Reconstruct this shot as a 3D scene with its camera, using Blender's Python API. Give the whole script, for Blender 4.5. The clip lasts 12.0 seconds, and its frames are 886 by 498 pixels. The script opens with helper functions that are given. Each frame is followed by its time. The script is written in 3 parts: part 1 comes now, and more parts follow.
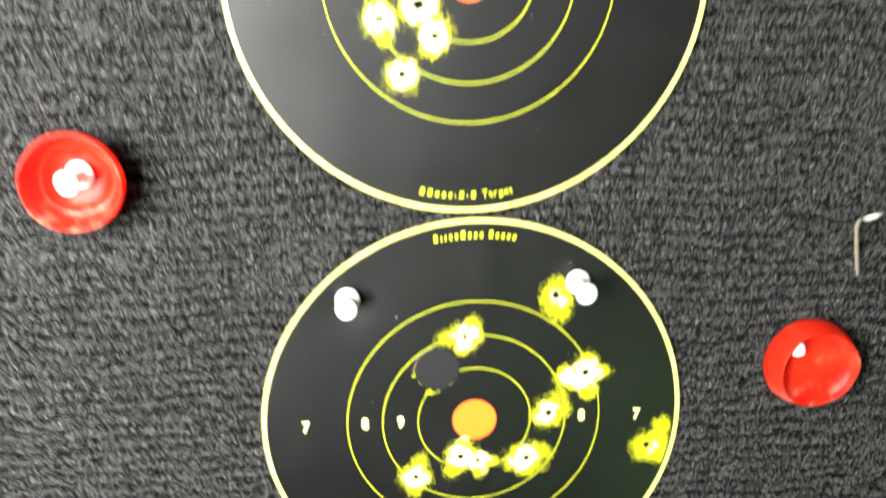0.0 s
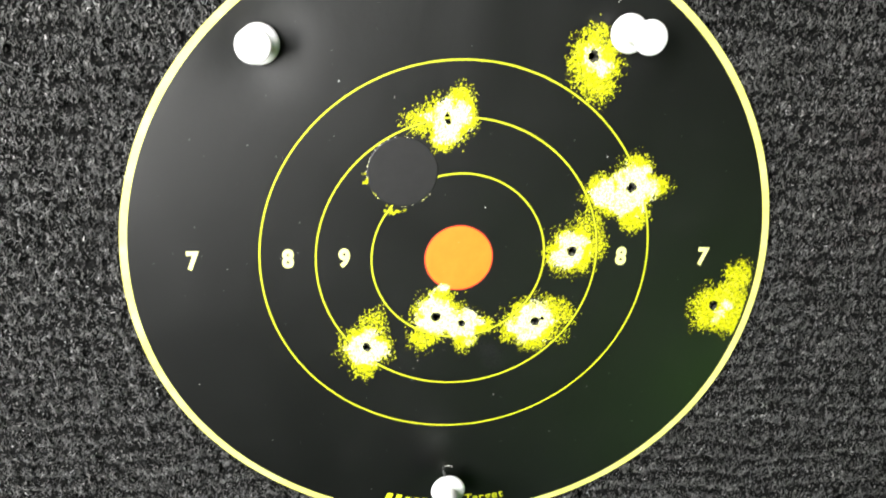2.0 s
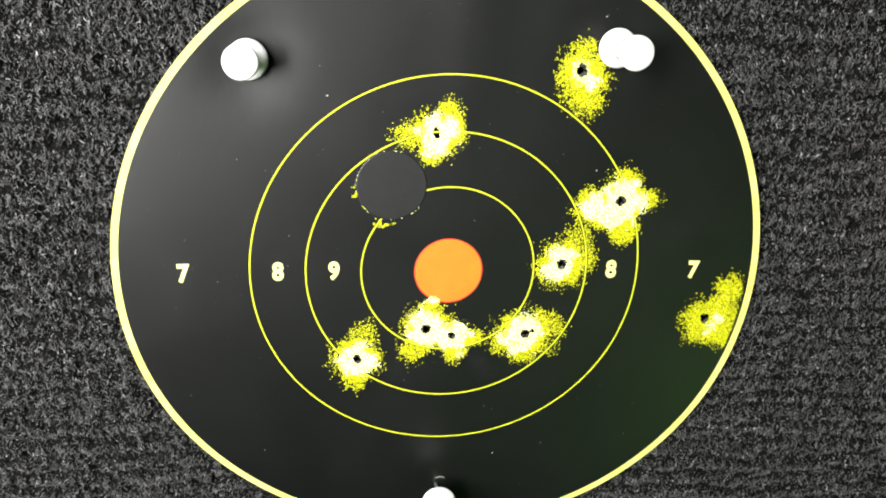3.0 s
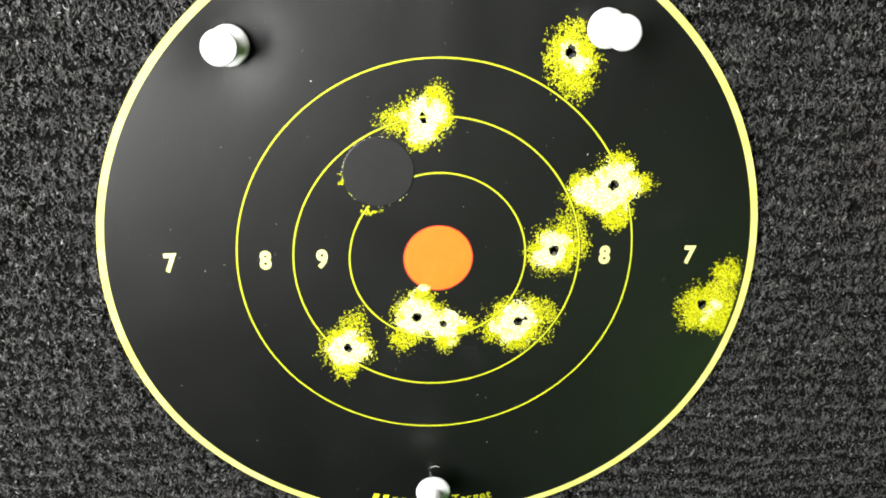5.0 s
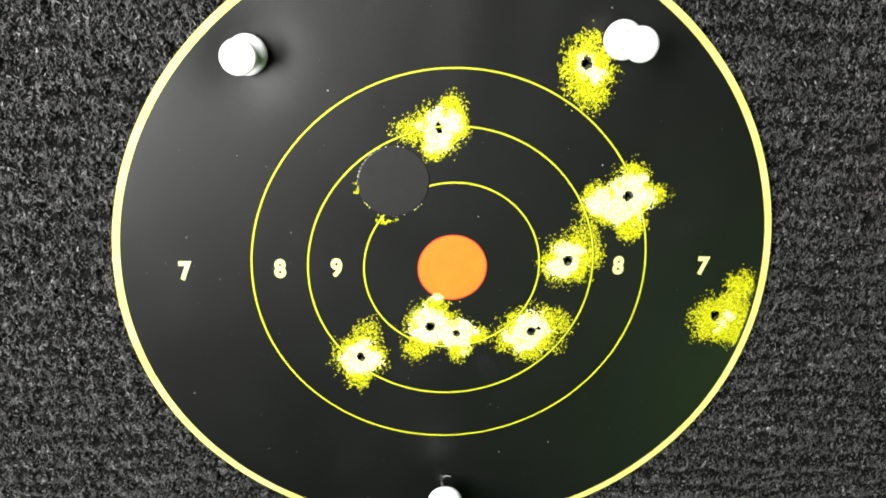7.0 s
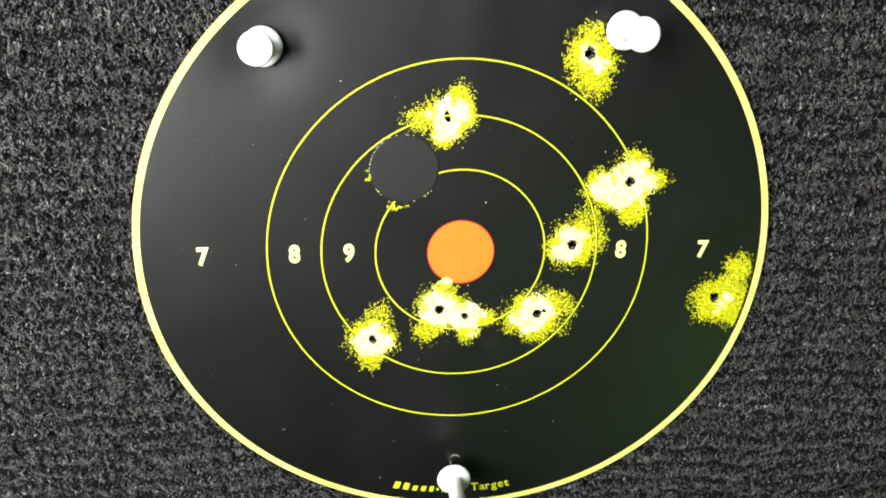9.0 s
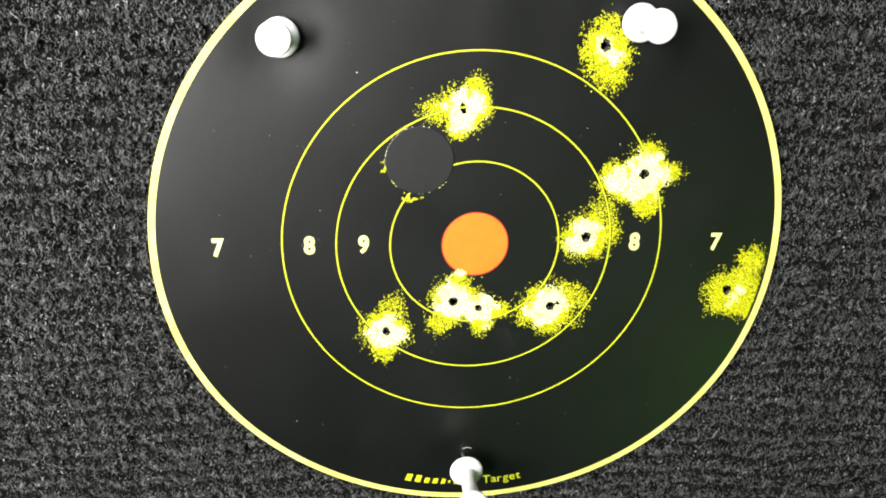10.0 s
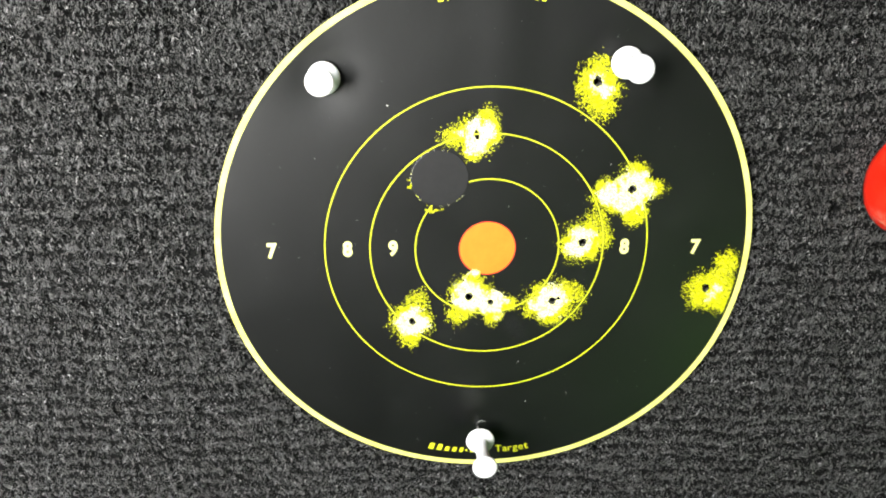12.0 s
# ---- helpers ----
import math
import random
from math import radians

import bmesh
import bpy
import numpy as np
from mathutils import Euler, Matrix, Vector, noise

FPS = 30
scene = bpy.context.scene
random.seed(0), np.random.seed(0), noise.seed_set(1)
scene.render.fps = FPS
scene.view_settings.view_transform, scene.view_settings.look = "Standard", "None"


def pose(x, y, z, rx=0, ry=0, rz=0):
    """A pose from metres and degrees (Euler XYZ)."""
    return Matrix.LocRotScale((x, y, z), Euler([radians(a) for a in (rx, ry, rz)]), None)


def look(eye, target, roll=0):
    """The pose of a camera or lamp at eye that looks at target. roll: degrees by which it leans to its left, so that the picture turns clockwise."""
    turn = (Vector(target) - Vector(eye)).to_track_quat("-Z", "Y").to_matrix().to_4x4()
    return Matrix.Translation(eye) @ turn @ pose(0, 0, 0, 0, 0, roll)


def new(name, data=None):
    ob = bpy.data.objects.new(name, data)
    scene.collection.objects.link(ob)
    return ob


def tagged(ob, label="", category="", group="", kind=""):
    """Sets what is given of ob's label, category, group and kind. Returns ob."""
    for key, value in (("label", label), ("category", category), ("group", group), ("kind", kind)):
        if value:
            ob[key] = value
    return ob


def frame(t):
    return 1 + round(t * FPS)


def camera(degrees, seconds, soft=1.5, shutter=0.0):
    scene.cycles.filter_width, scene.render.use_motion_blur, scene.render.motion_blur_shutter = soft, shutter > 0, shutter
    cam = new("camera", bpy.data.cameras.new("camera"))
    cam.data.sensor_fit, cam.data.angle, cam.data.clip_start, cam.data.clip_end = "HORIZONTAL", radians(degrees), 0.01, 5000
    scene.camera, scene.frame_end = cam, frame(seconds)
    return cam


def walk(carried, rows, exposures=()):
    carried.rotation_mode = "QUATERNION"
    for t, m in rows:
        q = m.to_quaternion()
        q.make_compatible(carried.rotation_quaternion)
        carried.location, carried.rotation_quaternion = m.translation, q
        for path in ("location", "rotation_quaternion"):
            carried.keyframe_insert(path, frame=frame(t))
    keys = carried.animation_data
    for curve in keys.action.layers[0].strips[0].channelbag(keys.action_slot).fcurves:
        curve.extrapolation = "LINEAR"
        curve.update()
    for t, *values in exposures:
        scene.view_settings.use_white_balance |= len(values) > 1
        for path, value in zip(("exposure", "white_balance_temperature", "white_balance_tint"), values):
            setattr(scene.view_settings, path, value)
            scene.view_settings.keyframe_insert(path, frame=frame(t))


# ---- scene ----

cam = camera(56.25, 12.0, soft=1.95, shutter=0.65)
ROWS = [
    (0.0, -0.0490, -0.3581, 1.3997, 72.67, -0.24, -5.23),
    (0.3, -0.0524, -0.3360, 1.3653, 71.97, -1.28, -6.14),
    (0.5, -0.0407, -0.3205, 1.3404, 72.31, -0.50, -5.83),
    (0.7, -0.0367, -0.2996, 1.3316, 69.68, -0.90, -5.95),
    (1.0, -0.0364, -0.2721, 1.3032, 69.32, -1.10, -7.07),
    (1.5, -0.0445, -0.2437, 1.2858, 69.70, -2.47, -7.90),
    (2.0, -0.0406, -0.2418, 1.2911, 70.17, -2.28, -7.52),
    (2.5, -0.0354, -0.2425, 1.2956, 70.22, -2.23, -7.01),
    (4.5, -0.0312, -0.2412, 1.2932, 69.87, -1.33, -5.77),
    (5.0, -0.0231, -0.2404, 1.2931, 69.55, -1.12, -5.41),
    (5.5, -0.0250, -0.2384, 1.2916, 69.79, -1.36, -5.86),
    (6.0, -0.0308, -0.2406, 1.2951, 70.15, -1.50, -5.87),
    (6.5, -0.0327, -0.2395, 1.2913, 70.81, -1.51, -5.66),
    (7.0, -0.0271, -0.2402, 1.2936, 70.09, -1.44, -5.19),
    (9.0, -0.0329, -0.2490, 1.2935, 69.76, -1.23, -5.76),
    (9.5, -0.0333, -0.2509, 1.2959, 69.18, -1.20, -5.51),
    (10.0, -0.0384, -0.2497, 1.2913, 69.71, -1.41, -5.88),
    (10.5, -0.0345, -0.2553, 1.2960, 69.02, -1.24, -5.00),
    (11.0, -0.0360, -0.2805, 1.3030, 69.24, -1.70, -4.31),
    (11.5, -0.0352, -0.2963, 1.3117, 68.69, -1.47, -3.55),
    (12.0, -0.0368, -0.2929, 1.3150, 68.58, -0.79, -3.57),
]
EXPOSURES = [(0.0, 3.78), (0.7, 3.84), (1.0, 3.70), (1.5, 3.48), (2.5, 3.13), (5.5, 3.0), (10.0, 3.08), (12.0, 3.35)]
walk(cam, [(t, pose(x, y, z, rx, ry, rz)) for t, x, y, z, rx, ry, rz in ROWS], EXPOSURES)

# ---- light: daylight through added openings behind the camera, an unseen sunlit lawn outside ----
world = bpy.data.worlds.new("world")
scene.world = world
world.use_nodes = True
SUN_UP = radians(78)
sky = world.node_tree.nodes.new("ShaderNodeTexSky")
sky.sky_type, sky.sun_disc = "NISHITA", False
sky.sun_elevation, sky.sun_rotation = SUN_UP, 0.0
world.node_tree.links.new(sky.outputs[0], world.node_tree.nodes["Background"].inputs[0])
world.node_tree.nodes["Background"].inputs[1].default_value = 0.1
sun_light = bpy.data.lights.new("sun", "SUN")
sun_light.energy, sun_light.angle, sun_light.color = 5.0, radians(0.5), (1.0, 0.96, 0.90)
sun_lamp = new("sun", sun_light)
sun_lamp.matrix_world = look((0.0, math.cos(SUN_UP) * 9.0, math.sin(SUN_UP) * 9.0), (0.0, 0.0, 0.0))

BACK_Y = -0.60
# openings in the added, unseen rear wall: centre x, centre z, width, height
WINDOW = (-0.57, 1.48, 0.60, 0.60)
# made-up second opening: its lamp is a weak fill for the right side
EAST_FILL_OPENING = (1.02, 1.24, 0.24, 0.46)
# added low opening, placed so that the film reflects green
LAWN_OPENING = (0.82, 0.56, 1.06, 0.74)
for (wx, wz, ww, wh), watts in ((WINDOW, 5.6), (EAST_FILL_OPENING, 0.05)):
    area_light = bpy.data.lights.new("window_daylight", "AREA")
    area_light.shape, area_light.size, area_light.size_y = "RECTANGLE", ww, wh
    area_light.energy, area_light.color = watts, (1.0, 0.972, 0.945)
    area_lamp = new("window_daylight", area_light)
    area_lamp.matrix_world = pose(wx, BACK_Y - 0.15, wz, 90, 0, 0)


# ---- materials ----
def material(name, colour, rough=0.5, metal=0.0, spec=0.5):
    m = bpy.data.materials.new(name)
    m.use_nodes = True
    b = m.node_tree.nodes["Principled BSDF"]
    b.inputs["Base Color"].default_value = (*colour, 1)
    b.inputs["Roughness"].default_value = rough
    b.inputs["Metallic"].default_value = metal
    b.inputs["Specular IOR Level"].default_value = spec
    return m


def add(m, kind, **values):
    n = m.node_tree.nodes.new(kind)
    for k, v in values.items():
        n.inputs[k].default_value = v
    return n


def link(m, a, b):
    m.node_tree.links.new(a, b)


def bsdf(m):
    return m.node_tree.nodes["Principled BSDF"]


def ramp(m, fac, stops):
    r = m.node_tree.nodes.new("ShaderNodeValToRGB")
    e = r.color_ramp.elements
    while len(e) < len(stops):
        e.new(0.5)
    for el, (p, c) in zip(e, stops):
        el.position, el.color = p, (*c, 1) if len(c) == 3 else c
    link(m, fac, r.inputs[0])
    return r.outputs[0]


def noise_tex(m, scale, detail=4.0, rough=0.6, stretch=None):
    co = m.node_tree.nodes.new("ShaderNodeTexCoord")
    n = add(m, "ShaderNodeTexNoise", Scale=scale, Detail=detail, Roughness=rough)
    out = co.outputs["Object"]
    if stretch:
        mp = m.node_tree.nodes.new("ShaderNodeMapping")
        mp.inputs["Scale"].default_value = stretch
        link(m, out, mp.inputs["Vector"])
        out = mp.outputs[0]
    link(m, out, n.inputs["Vector"])
    return n.outputs["Fac"]


def bump(m, height, strength, distance):
    b = add(m, "ShaderNodeBump", Strength=strength, Distance=distance)
    link(m, height, b.inputs["Height"])
    link(m, b.outputs[0], bsdf(m).inputs["Normal"])


def g(v):
    return (v, v, v)


# black film of the targets: faint scuffs and uneven gloss
film = material("black_target_film", (0.005, 0.006, 0.004), 0.44, spec=0.64)
link(film, ramp(film, noise_tex(film, 45, 6), [(0.35, (0.0012, 0.0016, 0.0012)), (0.60, (0.0020, 0.0025, 0.0020)), (0.80, (0.005, 0.0053, 0.0048))]), bsdf(film).inputs["Base Color"])
link(film, ramp(film, noise_tex(film, 28, 5), [(0.3, g(0.375)), (0.75, g(0.43))]), bsdf(film).inputs["Roughness"])
bump(film, noise_tex(film, 320, 5, 0.7), 0.18, 0.0004)

patch_film = material("black_patch_film", (0.013, 0.013, 0.013), 0.5)
link(patch_film, ramp(patch_film, noise_tex(patch_film, 300, 5), [(0.3, (0.0055, 0.0054, 0.0055)), (0.8, (0.0105, 0.0102, 0.0104))]), bsdf(patch_film).inputs["Base Color"])
bump(patch_film, noise_tex(patch_film, 500, 3), 0.15, 0.0003)

# fluorescent yellow print and the flakes round the hits
yellow = material("fluorescent_yellow_print", (0.88, 0.92, 0.06), 0.5)
link(yellow, ramp(yellow, noise_tex(yellow, 150, 5), [(0.3, (0.50, 0.56, 0.012)), (0.7, (0.61, 0.66, 0.024))]), bsdf(yellow).inputs["Base Color"])
border = material("yellow_border_print", (0.75, 0.74, 0.16), 0.36, spec=0.9)
link(border, ramp(border, noise_tex(border, 120, 5), [(0.3, (0.73, 0.72, 0.13)), (0.7, (0.80, 0.79, 0.24))]), bsdf(border).inputs["Base Color"])
pale = material("pale_yellow_numerals", (0.85, 0.87, 0.15), 0.34, spec=0.9)
link(pale, ramp(pale, noise_tex(pale, 120, 5), [(0.3, (0.76, 0.77, 0.22)), (0.7, (0.84, 0.84, 0.38))]), bsdf(pale).inputs["Base Color"])


def flake_material(name, stops):
    m = material(name, (0.9, 0.95, 0.1), 0.7, spec=0.2)
    geo = m.node_tree.nodes.new("ShaderNodeNewGeometry")
    link(m, ramp(m, geo.outputs["Random Per Island"], stops), bsdf(m).inputs["Base Color"])
    return m


flake_outer = flake_material("yellow_flakes", [(0.0, (0.12, 0.14, 0.0005)), (0.25, (0.42, 0.45, 0.0005)), (0.85, (0.60, 0.62, 0.001)), (1.0, (0.80, 0.81, 0.10))])
# same paint as flake_outer, thinner; burnt-out brightness is put into the paler colour
flake_core = flake_material("pale_flakes", [(0.0, (0.60, 0.63, 0.005)), (0.20, (0.75, 0.77, 0.13)), (0.50, (0.84, 0.85, 0.45)), (1.0, (0.89, 0.89, 0.68))])
dust_mat = flake_material("pale_dust", [(0.0, (0.25, 0.25, 0.23)), (1.0, (0.75, 0.75, 0.70))])

torn = flake_material("torn_film_edge", [(0.0, (0.012, 0.012, 0.011)), (0.5, (0.05, 0.05, 0.04)), (1.0, (0.16, 0.155, 0.11))])
smear = flake_material("grey_smear", [(0.0, (0.008, 0.008, 0.0085)), (1.0, (0.024, 0.024, 0.026))])

orange = material("orange_print", (1.0, 0.27, 0.025), 0.5)
link(orange, ramp(orange, noise_tex(orange, 200, 5), [(0.3, (0.90, 0.165, 0.010)), (0.75, (0.95, 0.20, 0.016))]), bsdf(orange).inputs["Base Color"])
red_print = material("red_print", (0.62, 0.035, 0.02), 0.5)

# carpet: needle felt, fibres of mixed greys
# felt near black: the shade between the tufts is put into its colour
felt = material("dark_felt", (0.005, 0.005, 0.005), 1.0, spec=0.0)
link(felt, ramp(felt, noise_tex(felt, 1100, 4, 0.7), [(0.36, (0.002, 0.002, 0.002)), (0.55, (0.009, 0.009, 0.0087)), (0.75, (0.026, 0.026, 0.0255))]), bsdf(felt).inputs["Base Color"])
bump(felt, noise_tex(felt, 1500, 4), 0.8, 0.0006)
fibre = material("grey_fibres", (0.05, 0.05, 0.05), 0.45, spec=0.5)
geo = fibre.node_tree.nodes.new("ShaderNodeNewGeometry")
# mixed greys; the palest tones are flecks and glints put into the colour
tone = ramp(fibre, geo.outputs["Random Per Island"], [(0.0, (0.026, 0.026, 0.0252)), (0.5, (0.083, 0.0825, 0.079)), (0.88, (0.168, 0.166, 0.160)), (0.97, (0.24, 0.24, 0.235)), (1.0, (0.6, 0.6, 0.58))])
# multiplied patches put shaded gaps and lit clumps into the fibre colour
patchy = fibre.node_tree.nodes.new("ShaderNodeMix")
patchy.data_type, patchy.blend_type = "RGBA", "MULTIPLY"
patchy.inputs["Factor"].default_value = 1.0
link(fibre, tone, patchy.inputs["A"])
link(fibre, ramp(fibre, noise_tex(fibre, 850, 3, 0.6), [(0.36, g(0.28)), (0.64, g(1.45))]), patchy.inputs["B"])
link(fibre, patchy.outputs["Result"], bsdf(fibre).inputs["Base Color"])

white_plastic = material("white_plastic", (0.82, 0.82, 0.81), 0.35)
link(white_plastic, ramp(white_plastic, noise_tex(white_plastic, 300, 5), [(0.25, (0.66, 0.655, 0.65)), (0.5, (0.79, 0.79, 0.785))]), bsdf(white_plastic).inputs["Base Color"])
steel = material("pin_steel", (0.55, 0.54, 0.52), 0.35, 1.0)
red_plastic = material("red_plastic", (0.72, 0.028, 0.012), 0.35, spec=0.2)
link(red_plastic, ramp(red_plastic, noise_tex(red_plastic, 70, 6), [(0.3, (0.60, 0.014, 0.005)), (0.56, (0.71, 0.028, 0.010)), (0.64, (0.74, 0.055, 0.025)), (0.71, (0.80, 0.26, 0.19))]), bsdf(red_plastic).inputs["Base Color"])
link(red_plastic, ramp(red_plastic, noise_tex(red_plastic, 140, 5), [(0.3, g(0.30)), (0.75, g(0.48))]), bsdf(red_plastic).inputs["Roughness"])
# pale scuffs where grit has rubbed the lower part of each cup
where = red_plastic.node_tree.nodes.new("ShaderNodeTexCoord")
axes = red_plastic.node_tree.nodes.new("ShaderNodeSeparateXYZ")
link(red_plastic, where.outputs["Object"], axes.inputs[0])
low_part = add(red_plastic, "ShaderNodeMapRange")
for key, value in (("From Min", -0.008), ("From Max", -0.015), ("To Min", 0.0), ("To Max", 1.0)):
    low_part.inputs[key].default_value = value
link(red_plastic, axes.outputs["Z"], low_part.inputs["Value"])
rubbed = red_plastic.node_tree.nodes.new("ShaderNodeMath")
rubbed.operation = "MULTIPLY"
link(red_plastic, low_part.outputs["Result"], rubbed.inputs[0])
link(red_plastic, ramp(red_plastic, noise_tex(red_plastic, 160, 6), [(0.49, g(0.0)), (0.61, g(0.6))]), rubbed.inputs[1])
scuffed = red_plastic.node_tree.nodes.new("ShaderNodeMix")
scuffed.data_type = "RGBA"
link(red_plastic, rubbed.outputs[0], scuffed.inputs["Factor"])
link(red_plastic, bsdf(red_plastic).inputs["Base Color"].links[0].from_socket, scuffed.inputs["A"])
scuffed.inputs["B"].default_value = (0.80, 0.36, 0.26, 1)
link(red_plastic, scuffed.outputs["Result"], bsdf(red_plastic).inputs["Base Color"])
# thin plastic lets some light through
for key, value in (("Subsurface Weight", 0.75), ("Subsurface Scale", 0.010), ("Subsurface Radius", (1.0, 0.12, 0.06))):
    bsdf(red_plastic).inputs[key].default_value = value
bump(red_plastic, noise_tex(red_plastic, 160, 4), 0.25, 0.0012)
glow_through = add(red_plastic, "ShaderNodeBsdfTranslucent", Color=(0.85, 0.07, 0.03, 1))
thin_wall = add(red_plastic, "ShaderNodeMixShader", Fac=0.20)
link(red_plastic, bsdf(red_plastic).outputs[0], thin_wall.inputs[1])
link(red_plastic, glow_through.outputs[0], thin_wall.inputs[2])
link(red_plastic, thin_wall.outputs[0], red_plastic.node_tree.nodes["Material Output"].inputs["Surface"])
straw_mat = material("dry_straw", (0.32, 0.28, 0.19), 0.6)
link(straw_mat, ramp(straw_mat, noise_tex(straw_mat, 400, 4, 0.6, (6, 6, 0.6)), [(0.3, (0.13, 0.115, 0.08)), (0.7, (0.25, 0.22, 0.16))]), bsdf(straw_mat).inputs["Base Color"])
straw_end = material("pale_straw_end", (0.70, 0.66, 0.56), 0.6)
plaster = material("painted_wall", (0.15, 0.15, 0.148), 0.8)
link(plaster, ramp(plaster, noise_tex(plaster, 6, 6), [(0.3, (0.18, 0.18, 0.177)), (0.7, (0.23, 0.23, 0.227))]), bsdf(plaster).inputs["Base Color"])
# floor out of view; its green is for reflections in the film
ground_mat = material("green_floor", (0.10, 0.13, 0.06), 0.8)
link(ground_mat, ramp(ground_mat, noise_tex(ground_mat, 9, 6), [(0.3, (0.08, 0.11, 0.05)), (0.7, (0.13, 0.16, 0.08))]), bsdf(ground_mat).inputs["Base Color"])
lawn_mat = material("lawn", (0.06, 0.10, 0.03), 0.9, spec=0.1)
link(lawn_mat, ramp(lawn_mat, noise_tex(lawn_mat, 14, 8, 0.75), [(0.3, (0.03, 0.10, 0.008)), (0.7, (0.058, 0.16, 0.015))]), bsdf(lawn_mat).inputs["Base Color"])
bump(lawn_mat, noise_tex(lawn_mat, 90, 6, 0.7), 0.8, 0.02)
# board colour near black, so that the carpet pits look deep in shade
board_mat = material("backing_board", (0.012, 0.011, 0.010), 0.95, spec=0.1)


# ---- mesh helpers ----
def link_mesh(name, verts, faces, mat, parent=None, label="", smooth=False):
    me = bpy.data.meshes.new(name)
    me.from_pydata(verts, [], faces)
    for one in mat if isinstance(mat, (list, tuple)) else [mat]:
        me.materials.append(one)
    if smooth:
        me.polygons.foreach_set("use_smooth", np.ones(len(me.polygons), dtype=bool))
    me.update()
    ob = new(name, me)
    if parent:
        ob.parent = parent
    if label:
        ob["label"] = label
    return ob


def thing(name, m, label, category, group=""):
    ob = new(name)
    ob.matrix_world = m
    ob.empty_display_size = 0.02
    return tagged(ob, label, category, group)


def box(name, lo, hi, mat, parent=None, label=""):
    v = [(x, y, z) for x in (lo[0], hi[0]) for y in (lo[1], hi[1]) for z in (lo[2], hi[2])]
    f = [(0, 1, 3, 2), (4, 6, 7, 5), (0, 4, 5, 1), (2, 3, 7, 6), (0, 2, 6, 4), (1, 5, 7, 3)]
    return link_mesh(name, v, f, mat, parent, label)


def lattice(x, z, size, seed):
    """Smooth value noise in 0..1 with cells of that size."""
    table = np.random.RandomState(seed).rand(256, 256)
    u, w = np.asarray(x) / size + 500.3, np.asarray(z) / size + 500.7
    i, j = np.floor(u).astype(int), np.floor(w).astype(int)
    a, b = u - i, w - j
    a, b = a * a * (3 - 2 * a), b * b * (3 - 2 * b)
    i0, i1, j0, j1 = i % 256, (i + 1) % 256, j % 256, (j + 1) % 256
    return (table[i0, j0] * (1 - a) + table[i1, j0] * a) * (1 - b) + (table[i0, j1] * (1 - a) + table[i1, j1] * a) * b


def lathe(profile, sides=40):
    """Verts and faces of (radius, height) turned round -y; height is the way out of the wall."""
    verts, faces = [], []
    for r, h in profile:
        for k in range(sides):
            a = 2 * math.pi * k / sides
            verts.append((r * math.cos(a), -h, r * math.sin(a)))
    for i in range(len(profile) - 1):
        for k in range(sides):
            n = (k + 1) % sides
            faces.append((i * sides + k, i * sides + n, (i + 1) * sides + n, (i + 1) * sides + k))
    return verts, faces


# ---- the room: unseen, added to close the place and shape the daylight ----
BULL_Z = 1.2
wall_front = box("wall_north", (-1.8, 0.03, 0.0), (1.8, 0.13, 2.5), plaster)
wall_left = box("wall_west", (-1.9, BACK_Y - 0.15, 0.0), (-1.8, 0.13, 2.5), plaster)
wall_right = box("wall_east", (1.8, BACK_Y - 0.15, 0.0), (1.9, 0.13, 2.5), plaster)
floor = box("floor", (-1.9, BACK_Y - 0.15, -0.1), (1.9, 0.13, 0.0), ground_mat)
ceiling = box("ceiling", (-1.9, BACK_Y - 0.15, 2.5), (1.9, 0.13, 2.6), plaster)
for ob, text in ((wall_front, "plain painted wall behind the carpeted backstop"), (wall_left, "plain painted side wall"), (wall_right, "plain painted side wall"),
                 (floor, "plain dull green floor"), (ceiling, "plain painted ceiling")):
    tagged(ob, text, ob.name.split("_")[0], kind="structure")
wall_back = tagged(new("wall_south"), "unseen plain wall added behind the camera, with openings for light", "wall", kind="structure")


def wall_with_openings(parent, openings, xa, xb, za, zb):
    """Panels of the rear wall in upright strips that leave the openings free."""
    cuts = sorted({xa, xb, *(c - w / 2 for c, _, w, _ in openings), *(c + w / 2 for c, _, w, _ in openings)})
    for left, right in zip(cuts, cuts[1:]):
        low_edge = za
        here = sorted((z - h / 2, z + h / 2) for c, z, w, h in openings if c - w / 2 < (left + right) / 2 < c + w / 2)
        for bottom, top in here + [(zb, zb)]:
            if bottom > low_edge:
                box("wall_panel", (left, BACK_Y - 0.18, low_edge), (right, BACK_Y, bottom), plaster, parent)
            low_edge = top


# added wall out of view; its thick jambs dim the light towards the right
wall_with_openings(wall_back, (WINDOW, EAST_FILL_OPENING, LAWN_OPENING), -1.8, 1.8, 0.0, 2.5)
# unseen lawn, put in to tint the film's reflections green
ground = box("ground", (-60, -60, -0.30), (60, 60, -0.11), lawn_mat)
tagged(ground, "unseen sunlit green lawn added for its reflection in the film", "lawn", kind="structure")

# ---- carpeted backstop ----
def board(x, z):
    """How far the slightly warped backstop stands back at (x, z) from the bullseye of the lower target."""
    u, w = np.clip(x, -0.14, 0.14) / 0.1, np.clip(z, -0.14, 0.10) / 0.1
    return 0.001 * (2.518 * w * w - 2.023 * w ** 3 - 2.543 * u * u + 2.231 * u * w - 1.116 * u * w * w)


PITS = [(0.1336, 0.0152, 0.0019), (0.1086, 0.0421, 0.0016)]
